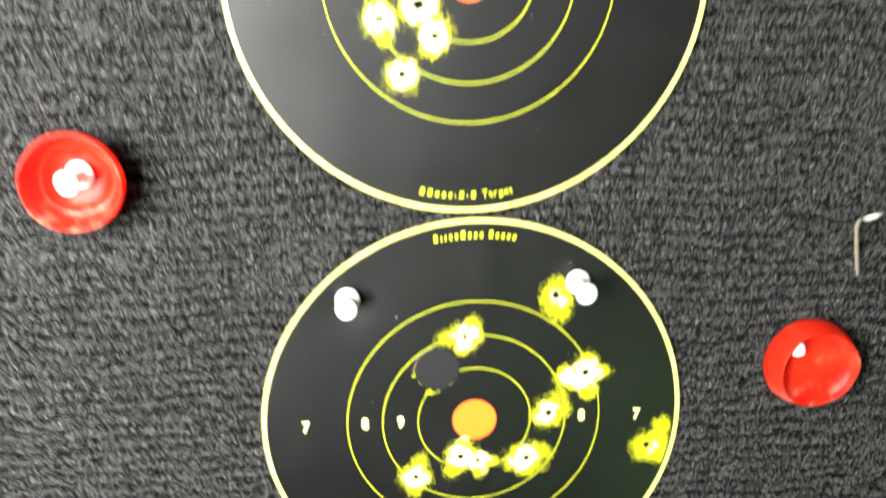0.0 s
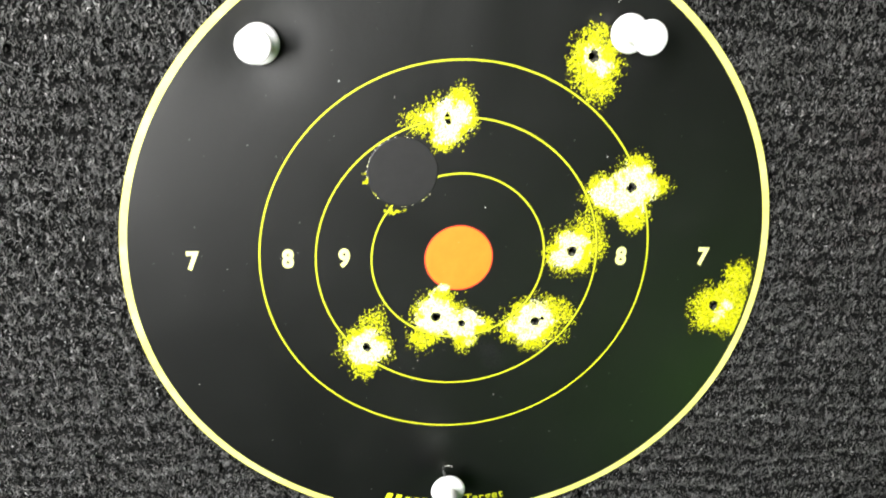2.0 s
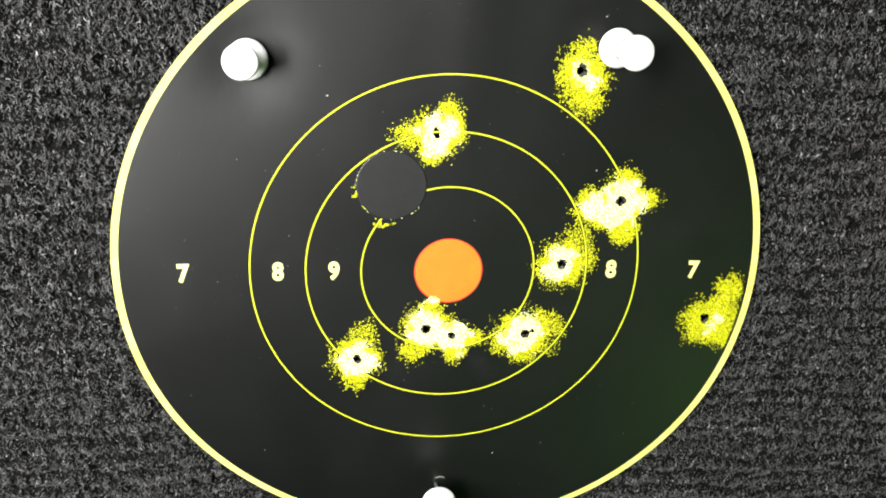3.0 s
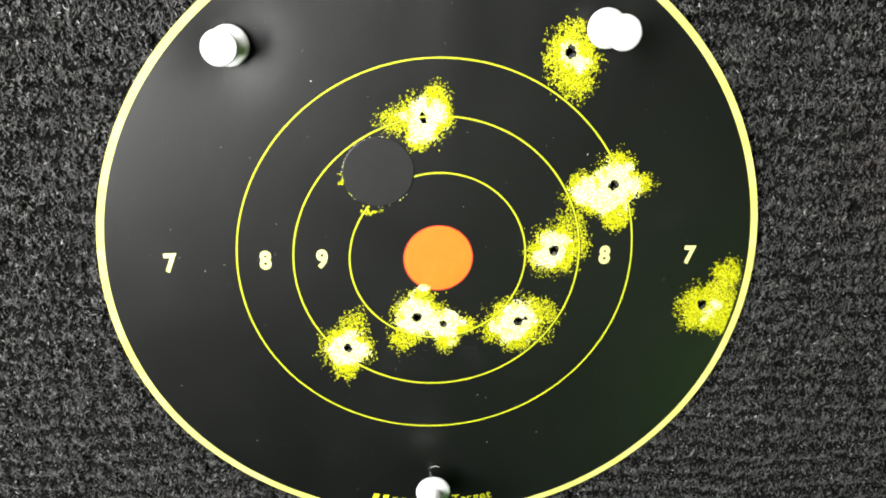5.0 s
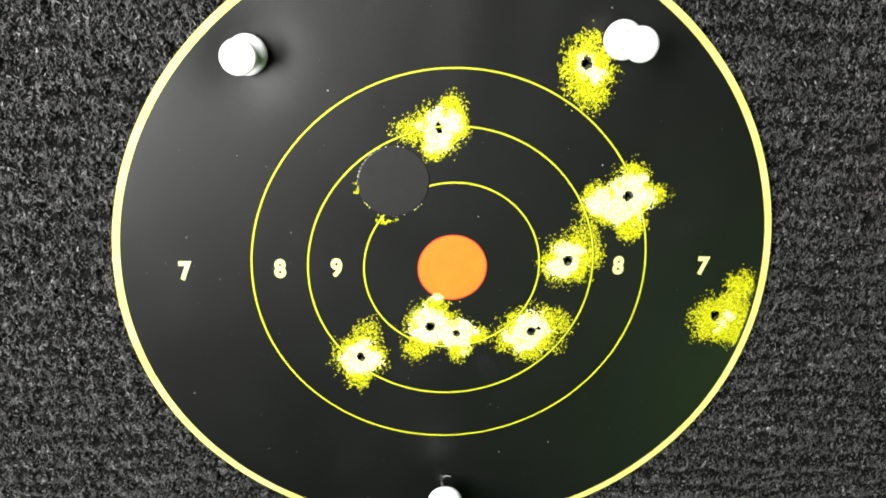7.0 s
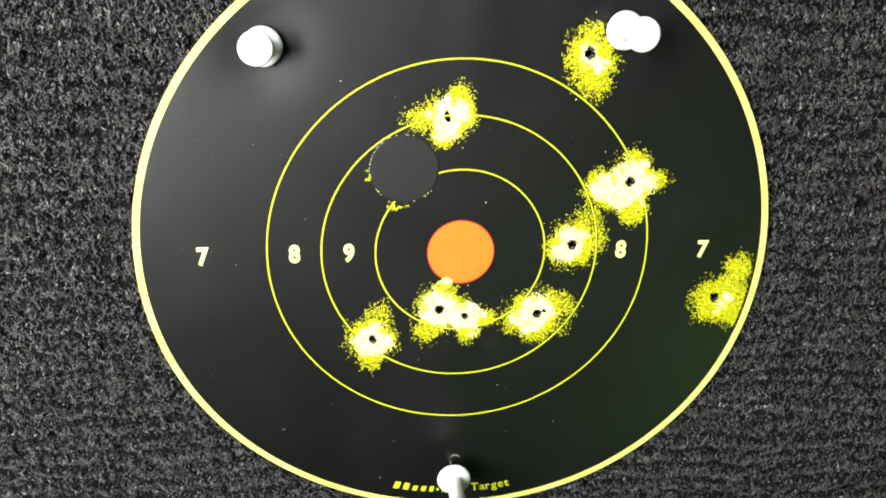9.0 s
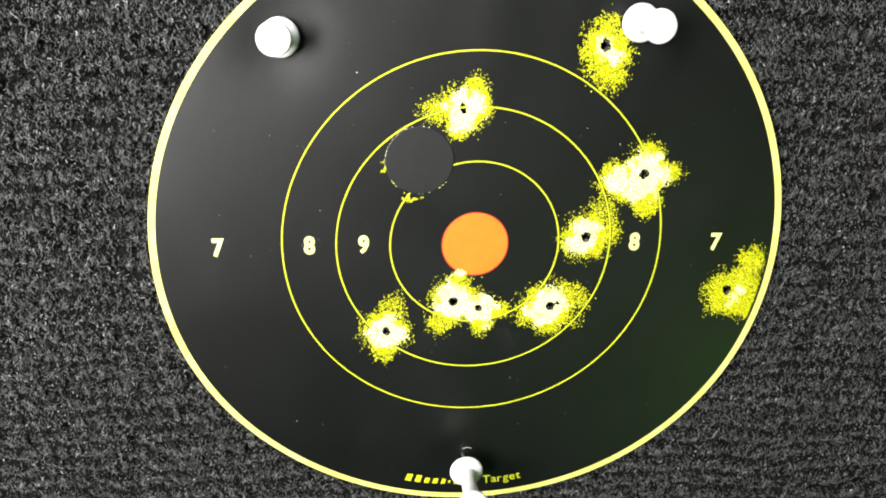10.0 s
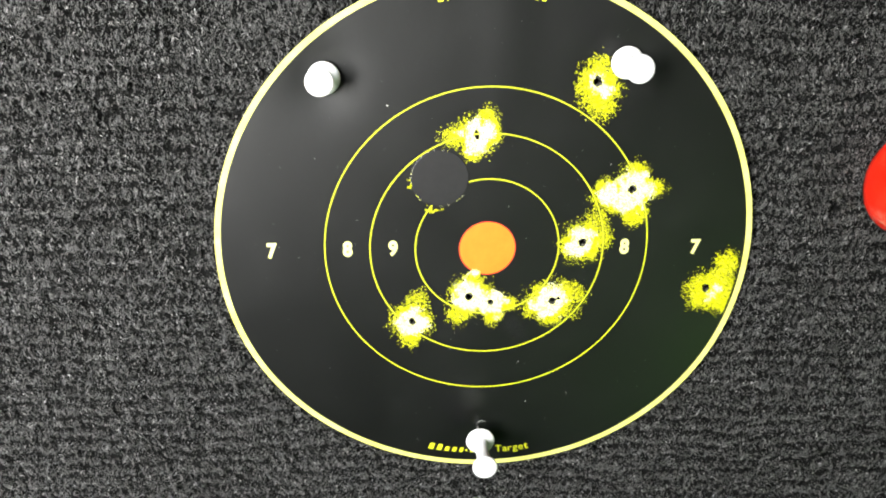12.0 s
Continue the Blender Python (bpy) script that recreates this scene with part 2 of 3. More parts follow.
HITS_LOW = [(0.0377, 0.0633), (-0.0054, 0.0445), (0.0539, 0.0233), (0.0366, 0.0021), (-0.0287, -0.0308), (-0.0064, -0.0204), (0.0020, -0.0230), (0.0265, -0.0225), (0.0866, -0.0169)]
UPPER = (-0.0049, 0.2062)


def furrow(x, z):
    """Broken horizontal furrows between the rows of tufts: 0 on a row, up to 1 in a furrow."""
    rib = 0.5 - 0.5 * np.cos(2 * math.pi * (z + 0.0044 * lattice(x, z, 0.032, 3) + 0.0034 * lattice(x, z, 0.006, 4)) / 0.0066)
    return np.clip(rib * 2.0 - 1.0, 0, 1) * np.clip(2.2 * lattice(x, z, 0.012, 5) + 0.05, 0.15, 1)


def lump(x, z):
    """Small upright knots of felt: 1 on a knot, 0 in the gaps between them."""
    return np.clip((lattice(1.35 * x, 0.85 * z, 0.0016, 6) - 0.20) * 1.8, 0, 1)


def carpet_height(x, z):
    """Height of the felt out of the wall, with broken horizontal ribs and pits."""
    h = -0.0026 * furrow(x, z) + 0.0022 * lump(x, z) + 0.0008 * lattice(x, z, 0.0012, 7) - 0.0006
    for px, pz, r in PITS + [(a, b, 0.0022) for a, b in HITS_LOW]:
        h = h - 0.0070 * np.exp(-(((x - px) ** 2 + (z - pz) ** 2) / (r * r)) ** 2)
    return h


CARPET_Y = 0.0040
CX0, CX1, CZ0, CZ1, STEP = -0.245, 0.235, -0.155, 0.225, 0.0011
backstop = thing("carpeted_backstop", pose(0, 0, BULL_Z), "upright backstop board covered with dark grey felt carpet", "backstop")
backstop["kind"] = "structure"
box("board", (-0.75, 0.016, -0.7), (0.75, 0.029, 0.75), board_mat, backstop, "thin backing board")
gx, gz = np.meshgrid(np.arange(CX0, CX1, STEP), np.arange(CZ0, CZ1, STEP))
nz, nx = gx.shape
verts = np.stack([gx, CARPET_Y + board(gx, gz) - carpet_height(gx, gz), gz], -1).reshape(-1, 3)
i, j = np.meshgrid(np.arange(nx - 1), np.arange(nz - 1))
k = (j * nx + i).ravel()
mx, mz = CX0 + (i.ravel() + 0.5) * STEP, CZ0 + (j.ravel() + 0.5) * STEP
for px, pz, r in PITS:
    whole = np.hypot(mx - px, mz - pz) > r * 0.75
    k, mx, mz = k[whole], mx[whole], mz[whole]
carpet = link_mesh("carpet", verts.tolist(), np.stack([k, k + 1, k + 1 + nx, k + nx], 1).tolist(), felt, backstop, "dark grey ribbed felt carpet", True)
ex, ez = CX1 - STEP, CZ1 - STEP
for n, (lo, hi) in enumerate((((-0.75, -0.7), (CX0, 0.75)), ((ex, -0.7), (0.75, 0.75)), ((CX0, -0.7), (ex, CZ0)), ((CX0, ez), (ex, 0.75)))):
    box("carpet_border", (lo[0], CARPET_Y, lo[1]), (hi[0], 0.016, hi[1]), felt, backstop)


def fibres(count, length, thick, lift, stand, segs, seed, name):
    """Curled fibres lying in the felt: three-sided tubes bent in an arc."""
    rs = np.random.RandomState(seed)
    x, z = rs.uniform(CX0 + 0.003, CX1 - 0.003, count), rs.uniform(CZ0 + 0.003, CZ1 - 0.003, count)
    keep = (np.hypot(x, z) > 0.1005) & (np.hypot(x - UPPER[0], z - UPPER[1]) > 0.1005)
    for px, pz, r in PITS:
        keep &= np.hypot(x - px, z - pz) > r * 1.15
    knot = lump(x, z)
    keep &= rs.rand(count) < (0.48 + 0.52 * knot) * (1 - 0.77 * furrow(x, z))
    x, z = x[keep], z[keep]
    n, knot = len(x), knot[keep]
    a = rs.choice((-1, 1), n) * math.pi / 2 + rs.normal(0, 0.6, n)
    curl = rs.normal(0, 0.5 * segs - 0.4, n)
    ln = length * rs.uniform(0.5, 1.5, n)
    th = thick * rs.uniform(0.6, 1.4, n)
    rise = stand * rs.rand(n) ** 1.5 * (0.35 + 0.65 * knot)
    up = lift * rs.uniform(0.2, 1.3, n) ** 1.5
    rings = []
    px, pz = x.copy(), z.copy()
    pts = []
    for s in range(segs):
        u = s / (segs - 1)
        pts.append((px.copy(), pz.copy(), up * math.sin(math.pi * (0.12 + 0.76 * u)) + rise * ln * u, a + curl * u))
        px += np.cos(a + curl * u) * ln / (segs - 1)
        pz += np.sin(a + curl * u) * ln / (segs - 1)
    base = np.stack([carpet_height(q[0], q[1]) - board(q[0], q[1]) for q in pts]).mean(0)
    for qx, qz, qh, qa in pts:
        for c in range(3):
            w = 2 * math.pi * c / 3
            side, out = th * math.cos(w), th * math.sin(w)
            rings.append(np.stack([qx - np.sin(qa) * side, CARPET_Y - base - qh - out, qz + np.cos(qa) * side], -1))
    v = np.stack(rings, 1).reshape(-1, 3)
    pattern = np.array([[s * 3 + c, s * 3 + (c + 1) % 3, (s + 1) * 3 + (c + 1) % 3, (s + 1) * 3 + c] for s in range(segs - 1) for c in range(3)])
    f = (np.arange(n)[:, None, None] * (3 * segs) + pattern[None]).reshape(-1, 4)
    me = bpy.data.meshes.new(name)
    me.vertices.add(len(v))
    me.vertices.foreach_set("co", v.ravel())
    me.loops.add(f.size)
    me.loops.foreach_set("vertex_index", f.ravel().astype(np.int32))
    me.polygons.add(len(f))
    me.polygons.foreach_set("loop_start", np.arange(0, f.size, 4, dtype=np.int32))
    me.polygons.foreach_set("use_smooth", np.ones(len(f), dtype=bool))
    me.materials.append(fibre)
    me.update(calc_edges=True)
    ob = new(name, me)
    ob.parent = backstop
    tagged(ob, "short curled dark grey carpet fibres", kind="stuff")
    return ob


fibres(90000, 0.0017, 0.00011, 0.0008, 0.3, 3, 11, "carpet_fibres")
fibres(640000, 0.0009, 0.00012, 0.0006, 0.9, 2, 12, "carpet_tufts")


# ---- targets ----
MM = 0.001


def sheet_relief(dents, seed, cx=0.0, cz=0.0):
    """A function giving how far the film stands out of its plane at (x, z)."""
    def relief(x, z):
        h = -board(x + cx, z + cz) + 0.0005 * (lattice(x, z, 0.045, seed) - 0.5) + 0.0004 * np.exp(-((x - 0.004) / 0.010) ** 2) * np.clip((z + 0.02) / 0.12, 0, 1)
        for px, pz, depth, wide in dents:
            h = h - depth * np.exp(-((x - px) ** 2 + (z - pz) ** 2) / (2 * wide * wide))
        return h
    return relief


def arc_band(relief, r0, r1, lift, steps=256, thick=0.00003):
    """A flat printed ring that follows the film."""
    verts, faces = [], []
    for s in range(steps):
        a = 2 * math.pi * s / steps
        for r, down in ((r0, thick), (r0, 0), (r1, 0), (r1, thick)):
            x, z = r * math.cos(a), r * math.sin(a)
            verts.append((x, -(float(relief(x, z)) + lift - down), z))
    for s in range(steps):
        n = (s + 1) % steps
        for q in range(3):
            faces.append((s * 4 + q, s * 4 + q + 1, n * 4 + q + 1, n * 4 + q))
    return verts, faces


def disc(relief, cx, cz, radius, lift, thick=0.00005, steps=96, wobble=0.0):
    verts, faces = [(cx, -(float(relief(cx, cz)) + lift), cz)], []
    rows = (0.25, 0.5, 0.75, 0.97, 1.0, 1.004)
    for q, u in enumerate(rows):
        for s in range(steps):
            a = 2 * math.pi * s / steps
            r = radius * u * (1 + wobble * math.sin(3 * a + 1) + wobble * math.sin(7 * a))
            x, z = cx + r * math.cos(a), cz + r * math.sin(a)
            verts.append((x, -(float(relief(x, z)) + lift - (thick if q == 5 else 0)), z))
    for s in range(steps):
        n = (s + 1) % steps
        faces.append((0, 1 + s, 1 + n))
        for q in range(len(rows) - 1):
            faces.append((1 + q * steps + s, 1 + (q + 1) * steps + s, 1 + (q + 1) * steps + n, 1 + q * steps + n))
    return verts, faces


def letters(text, height, bold):
    """Verts, faces and width of a word or sign in the built-in font, in the plane (x, z)."""
    cu = bpy.data.curves.new("lettering", "FONT")
    cu.body, cu.size, cu.offset, cu.resolution_u = text, 1.0, bold, 4
    ob = new("lettering", cu)
    dg = bpy.context.evaluated_depsgraph_get()
    me = bpy.data.meshes.new_from_object(ob.evaluated_get(dg))
    v = np.array([q.co[:2] for q in me.vertices])
    f = [tuple(q.vertices) for q in me.polygons]
    bpy.data.objects.remove(ob)
    v = v * height / 0.70
    return v, f, float(v[:, 0].max() - v[:, 0].min()), float(v[:, 0].min())


def numeral(target, relief, text, x, z, height, squeeze):
    v, f, w, lo = letters(text, height, 0.044)
    vv = [(x + (a - lo - w / 2) * squeeze, 0, z - height / 2 + b) for a, b in v]
    vv = [(a, -(float(relief(a, c)) + 0.00012), c) for a, _, c in vv]
    return link_mesh("numeral", vv, f, pale, target, "yellow scoring numeral")


def arc_word(target, relief, text, radius, a0, a1, height):
    """A word along the lower arc, letter by letter."""
    data = [letters(c, height, 0.012) for c in text]
    gap = 0.12 * height
    total = sum(d[2] for d in data) + gap * (len(text) - 1)
    k = radius * (a1 - a0) / total
    verts, faces, s = [], [], 0.0
    for v, f, w, lo in data:
        a = a0 + (s + w / 2) * k / radius
        first = len(verts)
        for p, q in v:
            u = (p - lo - w / 2) * k
            x = radius * math.sin(a) + u * math.cos(a) - q * math.sin(a)
            z = -radius * math.cos(a) + u * math.sin(a) + q * math.cos(a)
            verts.append((x, -(float(relief(x, z)) + 0.00012), z))
        faces += [tuple(first + n for n in one) for one in f]
        s += w + gap
    return link_mesh("lettering", verts, faces, yellow, target, "small yellow printed word")


def arc_bars(target, relief, widths, radius, a0, a1, height, top):
    """Small plain bars in place of a maker's lettering, along the upper or the lower arc."""
    total = sum(w + 0.5 if w > 0 else -w for w in widths) - 0.5
    s = 0.0
    for w in widths:
        if w < 0:
            s += -w
            continue
        tall = height * (1.0 if w > 1.05 else 0.35 if w < 0.45 else 0.74)
        lift = 0.25 * (height - tall) if w < 0.45 else 0

        def spot(u, q):
            a = a0 + (a1 - a0) * (s + u) / total
            r = radius + q + lift if top else radius - q - lift
            x, z = r * math.sin(a), (r if top else -r) * math.cos(a)
            return (x, -(float(relief(x, z)) + 0.00012), z)

        thin, slant = 0.86 * w, 0.18 if w > 0.45 else 0.0
        verts, faces = [spot(*q) for q in ((0, 0), (thin, 0), (thin + slant, tall), (slant, tall))], [(0, 1, 2, 3)]
        link_mesh("printed_bar", verts, faces, yellow, target, "small yellow printed bar")
        s += w + 0.5


def splatter(target, relief, lobes, holes, seed, cores, cell=0.00026):
    """Flakes of paint burst off round a hit: dense near the hole, with overexposure painted in as paler flakes,
    thinning to single specks.
    """
    rs = np.random.RandomState(seed)
    L = np.array([lobe[:4] for lobe in lobes])
    pad = 1.6
    xs = np.arange((L[:, 0] - pad * L[:, 2]).min(), (L[:, 0] + pad * L[:, 2]).max(), cell)
    zs = np.arange((L[:, 1] - pad * L[:, 3]).min(), (L[:, 1] + pad * L[:, 3]).max(), cell)
    x, z = [q.ravel() for q in np.meshgrid(xs, zs)]
    depth = np.full(len(x), -9.0)
    rag = 0.20 * (lattice(x, z, 0.0045, seed) - 0.5) + 0.20 * (lattice(x, z, 0.0017, seed + 1) - 0.5) + 0.14 * (lattice(x, z, 0.0008, seed + 2) - 0.5)
    chance = np.zeros(len(x))
    for cx, cz, rx, rz, *dense in lobes:
        d = 1 - np.hypot((x - cx) / rx, (z - cz) / rz) + rag
        c = np.where(d > 0.22, np.clip(0.56 + 0.7 * d, 0, 0.95), np.clip(0.38 + d * 1.5, 0, 1) ** 2.3)
        chance = np.maximum(chance, c * (dense[0] / MM if dense else 1.0))
        depth = np.maximum(depth, d)
    clump = np.clip((lattice(x, z, 0.00055, seed + 5) - 0.18) * 2.3, 0, 1.25)
    chance = np.clip(chance * (clump + np.clip(depth * 1.3, 0, 1) * (1.1 - clump)), 0, 0.96)
    for cx, cz, r in cores:
        chance = np.where(np.hypot(x - cx, z - cz) < r, np.maximum(chance, 0.994), chance)
    on = rs.rand(len(x)) < chance
    on &= np.hypot(x, z) < 0.0985
    pale_zone = np.zeros(len(x), dtype=bool)
    for cx, cz, r in cores:
        pale_zone |= np.hypot(x - cx, z - cz) < r
    for ring in (0.02749, 0.0446, 0.0615):
        on &= pale_zone | (np.abs(np.hypot(x, z) - ring) > 0.00045)
    for hx, hz, r in holes:
        on &= np.hypot(x - hx, z - hz) > r * (0.85 + 0.5 * lattice(x, z, 0.0009, seed + 3))
    x, z, depth = x[on], z[on], depth[on]
    n = len(x)
    size = cell * np.where(depth > 0.2, 0.72, rs.uniform(0.42, 0.85, n))
    turn = rs.uniform(0, 0.9, n)
    jx, jz = x + rs.normal(0, cell * 0.18, n), z + rs.normal(0, cell * 0.18, n)
    base = relief(jx, jz) + 0.00010 + rs.uniform(0, 0.00005, n)
    v = []
    for c in range(4):
        w = turn + math.pi / 2 * c + math.pi / 4
        r = size * 1.2 * rs.uniform(0.75, 1.2, n)
        v.append(np.stack([jx + r * np.cos(w), -(base + rs.normal(0, 0.00002, n)), jz + r * np.sin(w)], -1))
    v = np.stack(v, 1).reshape(-1, 3)
    f = np.arange(4 * n).reshape(-1, 4)
    me = bpy.data.meshes.new("splatter")
    me.from_pydata(v.tolist(), [], f.tolist())
    me.materials.append(flake_outer)
    me.materials.append(flake_core)
    near = np.full(n, -9.0)
    for cx, cz, r in cores:
        near = np.maximum(near, 1.08 * r - np.hypot(x - cx, z - cz))
    near = near + 0.0052 * (lattice(x, z, 0.0026, seed + 4) - 0.5)
    inner = rs.rand(n) < np.clip(near / 0.0026 + 0.25, 0, 0.97)
    me.polygons.foreach_set("material_index", inner.astype(np.int32))
    me.update()
    ob = new("splatter", me)
    ob.parent = target
    return tagged(ob, "burst of fluorescent yellow flakes round a hole")


def dust(target, relief, count, seed):
    rs = np.random.RandomState(seed)
    a, r = rs.uniform(0, 2 * math.pi, count), 0.096 * np.sqrt(rs.rand(count))
    x, z = r * np.cos(a), r * np.sin(a)
    s = 0.00006 + 0.00013 * rs.rand(count) ** 5
    verts, faces = [], []
    for q in range(count):
        y = -(float(relief(x[q], z[q])) + 0.0001)
        w = rs.uniform(0, 3)
        long = rs.uniform(0.7, 1.8)
        for c in range(5):
            t = 2 * math.pi * c / 5
            u, p = s[q] * long * math.cos(t), s[q] * math.sin(t)
            verts.append((x[q] + u * math.cos(w) - p * math.sin(w), y, z[q] + u * math.sin(w) + p * math.cos(w)))
        faces.append(tuple(range(5 * q, 5 * q + 5)))
    ob = link_mesh("dust", verts, faces, dust_mat, target)
    return tagged(ob, "pale specks of dust", kind="stuff")


def torn_edges(target, relief, holes, seed):
    """Small flaps of torn film bent into each hole."""
    rs = np.random.RandomState(seed)
    for hx, hz, r in holes:
        verts, faces = [], []
        for q in range(9):
            a, wide, reach = rs.uniform(0, 2 * math.pi), rs.uniform(0.25, 0.6), rs.uniform(0.25, 0.75)
            for b, u, sink in ((a - wide, 1.12, 0.0), (a + wide, 1.12, 0.0), (a + rs.uniform(-0.3, 0.3), 1.1 - reach, rs.uniform(0.0002, 0.0010))):
                x, z = hx + r * u * math.cos(b), hz + r * u * math.sin(b)
                verts.append((x, -(float(relief(x, z)) + 0.00016 - sink), z))
            faces.append((3 * q, 3 * q + 1, 3 * q + 2))
        link_mesh("torn_edge", verts, faces, torn, target, "torn grey edge of a hole")


def smudge(target, relief, cx, cz, wide, tall, lean, count, seed):
    """A faint rubbed smear of fine grey dust on the film."""
    rs = np.random.RandomState(seed)
    u, w = rs.normal(0, wide, count), rs.normal(0, tall, count)
    x, z = cx + u + lean * w, cz + w
    size = rs.uniform(0.00006, 0.00018, count)
    verts, faces = [], []
    for q in range(count):
        y = -(float(relief(x[q], z[q])) + 0.00010)
        turn = rs.uniform(0, 3)
        for c in range(4):
            b = turn + math.pi / 2 * c
            verts.append((x[q] + size[q] * math.cos(b), y, z[q] + size[q] * math.sin(b)))
        faces.append(tuple(range(4 * q, 4 * q + 4)))
    return tagged(link_mesh("smudge", verts, faces, smear, target), "faint grey smear of dust", kind="stuff")


def target_sheet(m, label, relief, holes, seed):
    """The black self-adhesive sheet with its printed rings; real holes are left out of its mesh."""
    t = thing("paper_target", m, label, "target", "shooting targets")
    R, nr, na = 0.1016, 150, 640
    rr = np.linspace(0.0004, R, nr)
    aa = np.arange(na) * 2 * math.pi / na
    r, a = np.meshgrid(rr, aa, indexing="ij")
    x, z = r * np.cos(a), r * np.sin(a)
    v = np.stack([x, -relief(x, z), z], -1).reshape(-1, 3)
    rim = np.stack([x[-1] * 1.0006, -relief(x[-1], z[-1]) + 0.0004, z[-1] * 1.0006], -1)
    v = np.concatenate([v, rim])
    i, j = np.meshgrid(np.arange(nr), np.arange(na), indexing="ij")
    n = (j + 1) % na
    f = np.stack([i * na + j, (i + 1) * na + j, (i + 1) * na + n, i * na + n], -1).reshape(-1, 4)
    c = v[f].mean(1)
    keep = np.ones(len(f), dtype=bool)
    for hx, hz, hr in holes:
        keep &= np.hypot(c[:, 0] - hx, c[:, 2] - hz) > hr * (0.80 + 0.5 * lattice(c[:, 0], c[:, 2], 0.0009, seed + 3))
    link_mesh("sheet", v.tolist(), f[keep].tolist(), film, t, "black film sheet", True)
    link_mesh("border_ring", *arc_band(relief, 0.0995, 0.10165, 0.00008), border, t, "pale yellow border ring")
    for q in (0.02749, 0.0446, 0.0615):
        link_mesh("scoring_ring", *arc_band(relief, q - 0.00024, q + 0.00024, 0.00006), yellow, t, "thin yellow scoring ring")
    bull = link_mesh("bullseye", *disc(relief, 0, 0, 0.01055, 0.00010), orange, t, "orange bullseye")
    link_mesh("bullseye_edge", *arc_band(relief, 0.0104, 0.0109, 0.00007, 128), red_print, bull, "thin dark red edge")
    return t


low_dents = [(-0.0593, 0.0650, 0.0014, 0.0085), (0.0470, 0.0707, 0.0006, 0.007), (-0.001, -0.082, 0.0004, 0.005)] + [(x, z, 0.0005, 0.003) for x, z in HITS_LOW]
low = sheet_relief(low_dents, 21)
hole_r = [0.0017, 0.0010, 0.0015, 0.0016, 0.0014, 0.0015, 0.0012, 0.0014, 0.0014]
low_holes = [(x, z, r) for (x, z), r in zip(HITS_LOW, hole_r)] + [(0.0287, -0.0216, 0.0007), (0.0276, -0.0221, 0.0006), (-0.0052, 0.0438, 0.0009), (-0.0049, 0.0430, 0.0007)]
target_low = target_sheet(pose(0, 0, BULL_Z), "round black target with yellow rings and ten burst hits", low, low_holes, 40)
LOW_BURSTS = [
    # each hit: lobes (x, z, half width, half height, and how dense if sparse) in mm, and round pale cores (x, z, radius)
    ([(38.0, 62.0, 9.2, 9.5), (39.4, 55.5, 6.5, 7.5, 0.7), (37.6, 69.0, 5.5, 5.0, 0.6)], [(38.2, 61.5, 4.0)]),
    ([(-5.0, 43.8, 8.5, 8.5), (-2.0, 48.0, 5.5, 7.0), (-1.0, 43.5, 6.0, 3.0), (-7.0, 38.5, 4.5, 5.5), (-13.0, 43.0, 7.5, 5.0, 0.6)], [(-4.6, 43.3, 5.8), (-1.0, 44.0, 3.5)]),
    ([(53.4, 23.5, 9.0, 8.5), (60.0, 23.5, 7.5, 5.0), (55.3, 29.0, 5.5, 6.5), (55.5, 15.5, 6.0, 7.0), (45.5, 21.8, 8.0, 7.0), (49.0, 18.0, 6.0, 5.0)], [(54.5, 23.0, 7.0), (46.0, 21.5, 5.0), (50.5, 20.0, 5.0)]),
    ([(36.6, 2.2, 9.2, 9.4), (40.5, 9.0, 6.5, 7.5, 0.5), (44.5, 3.5, 4.0, 6.0, 0.6)], [(36.6, 1.8, 5.6)]),
    ([(-28.8, -31.0, 9.2, 9.5), (-27.0, -22.5, 6.0, 6.5, 0.4), (-29.8, -37.0, 5.5, 6.5, 0.6)], [(-28.9, -31.0, 5.8)]),
    ([(-6.3, -20.4, 9.0, 9.5), (2.0, -23.2, 8.0, 6.5), (7.5, -23.4, 6.0, 4.0), (3.0, -28.0, 4.5, 5.0), (-10.5, -26.5, 5.5, 6.5, 0.7), (-5.2, -13.5, 5.5, 4.0, 0.7), (-4.6, -10.9, 3.4, 1.6)], [(-6.3, -20.0, 6.0), (2.5, -23.2, 5.5), (-4.6, -10.7, 2.0)]),
    ([(26.0, -22.8, 11.0, 9.5), (33.0, -19.0, 8.0, 6.0, 0.6), (20.0, -24.5, 7.0, 6.0, 0.7), (26.0, -28.5, 7.0, 6.0, 0.7), (36.0, -28.0, 4.0, 4.0, 0.12)], [(25.6, -23.0, 6.6)]),
    ([(87.0, -17.5, 9.3, 9.8), (91.5, -14.0, 8.0, 8.0), (93.5, -6.5, 5.5, 6.5), (92.0, -20.0, 8.0, 8.0)], [(91.0, -16.2, 1.6), (88.0, -19.5, 1.8)]),
]
def scaled(rows):
    return [tuple(q * MM for q in row) for row in rows]


for n, (lobes, cores) in enumerate(LOW_BURSTS):
    splatter(target_low, low, scaled(lobes), low_holes, 100 + 7 * n, scaled(cores))
paster = disc(low, -0.0184, 0.0278, 0.0107, 0.00022, 0.00020, 96, 0.004)
repair = link_mesh("repair_patch", *paster, patch_film, target_low, "round black repair patch over an old hole", True)


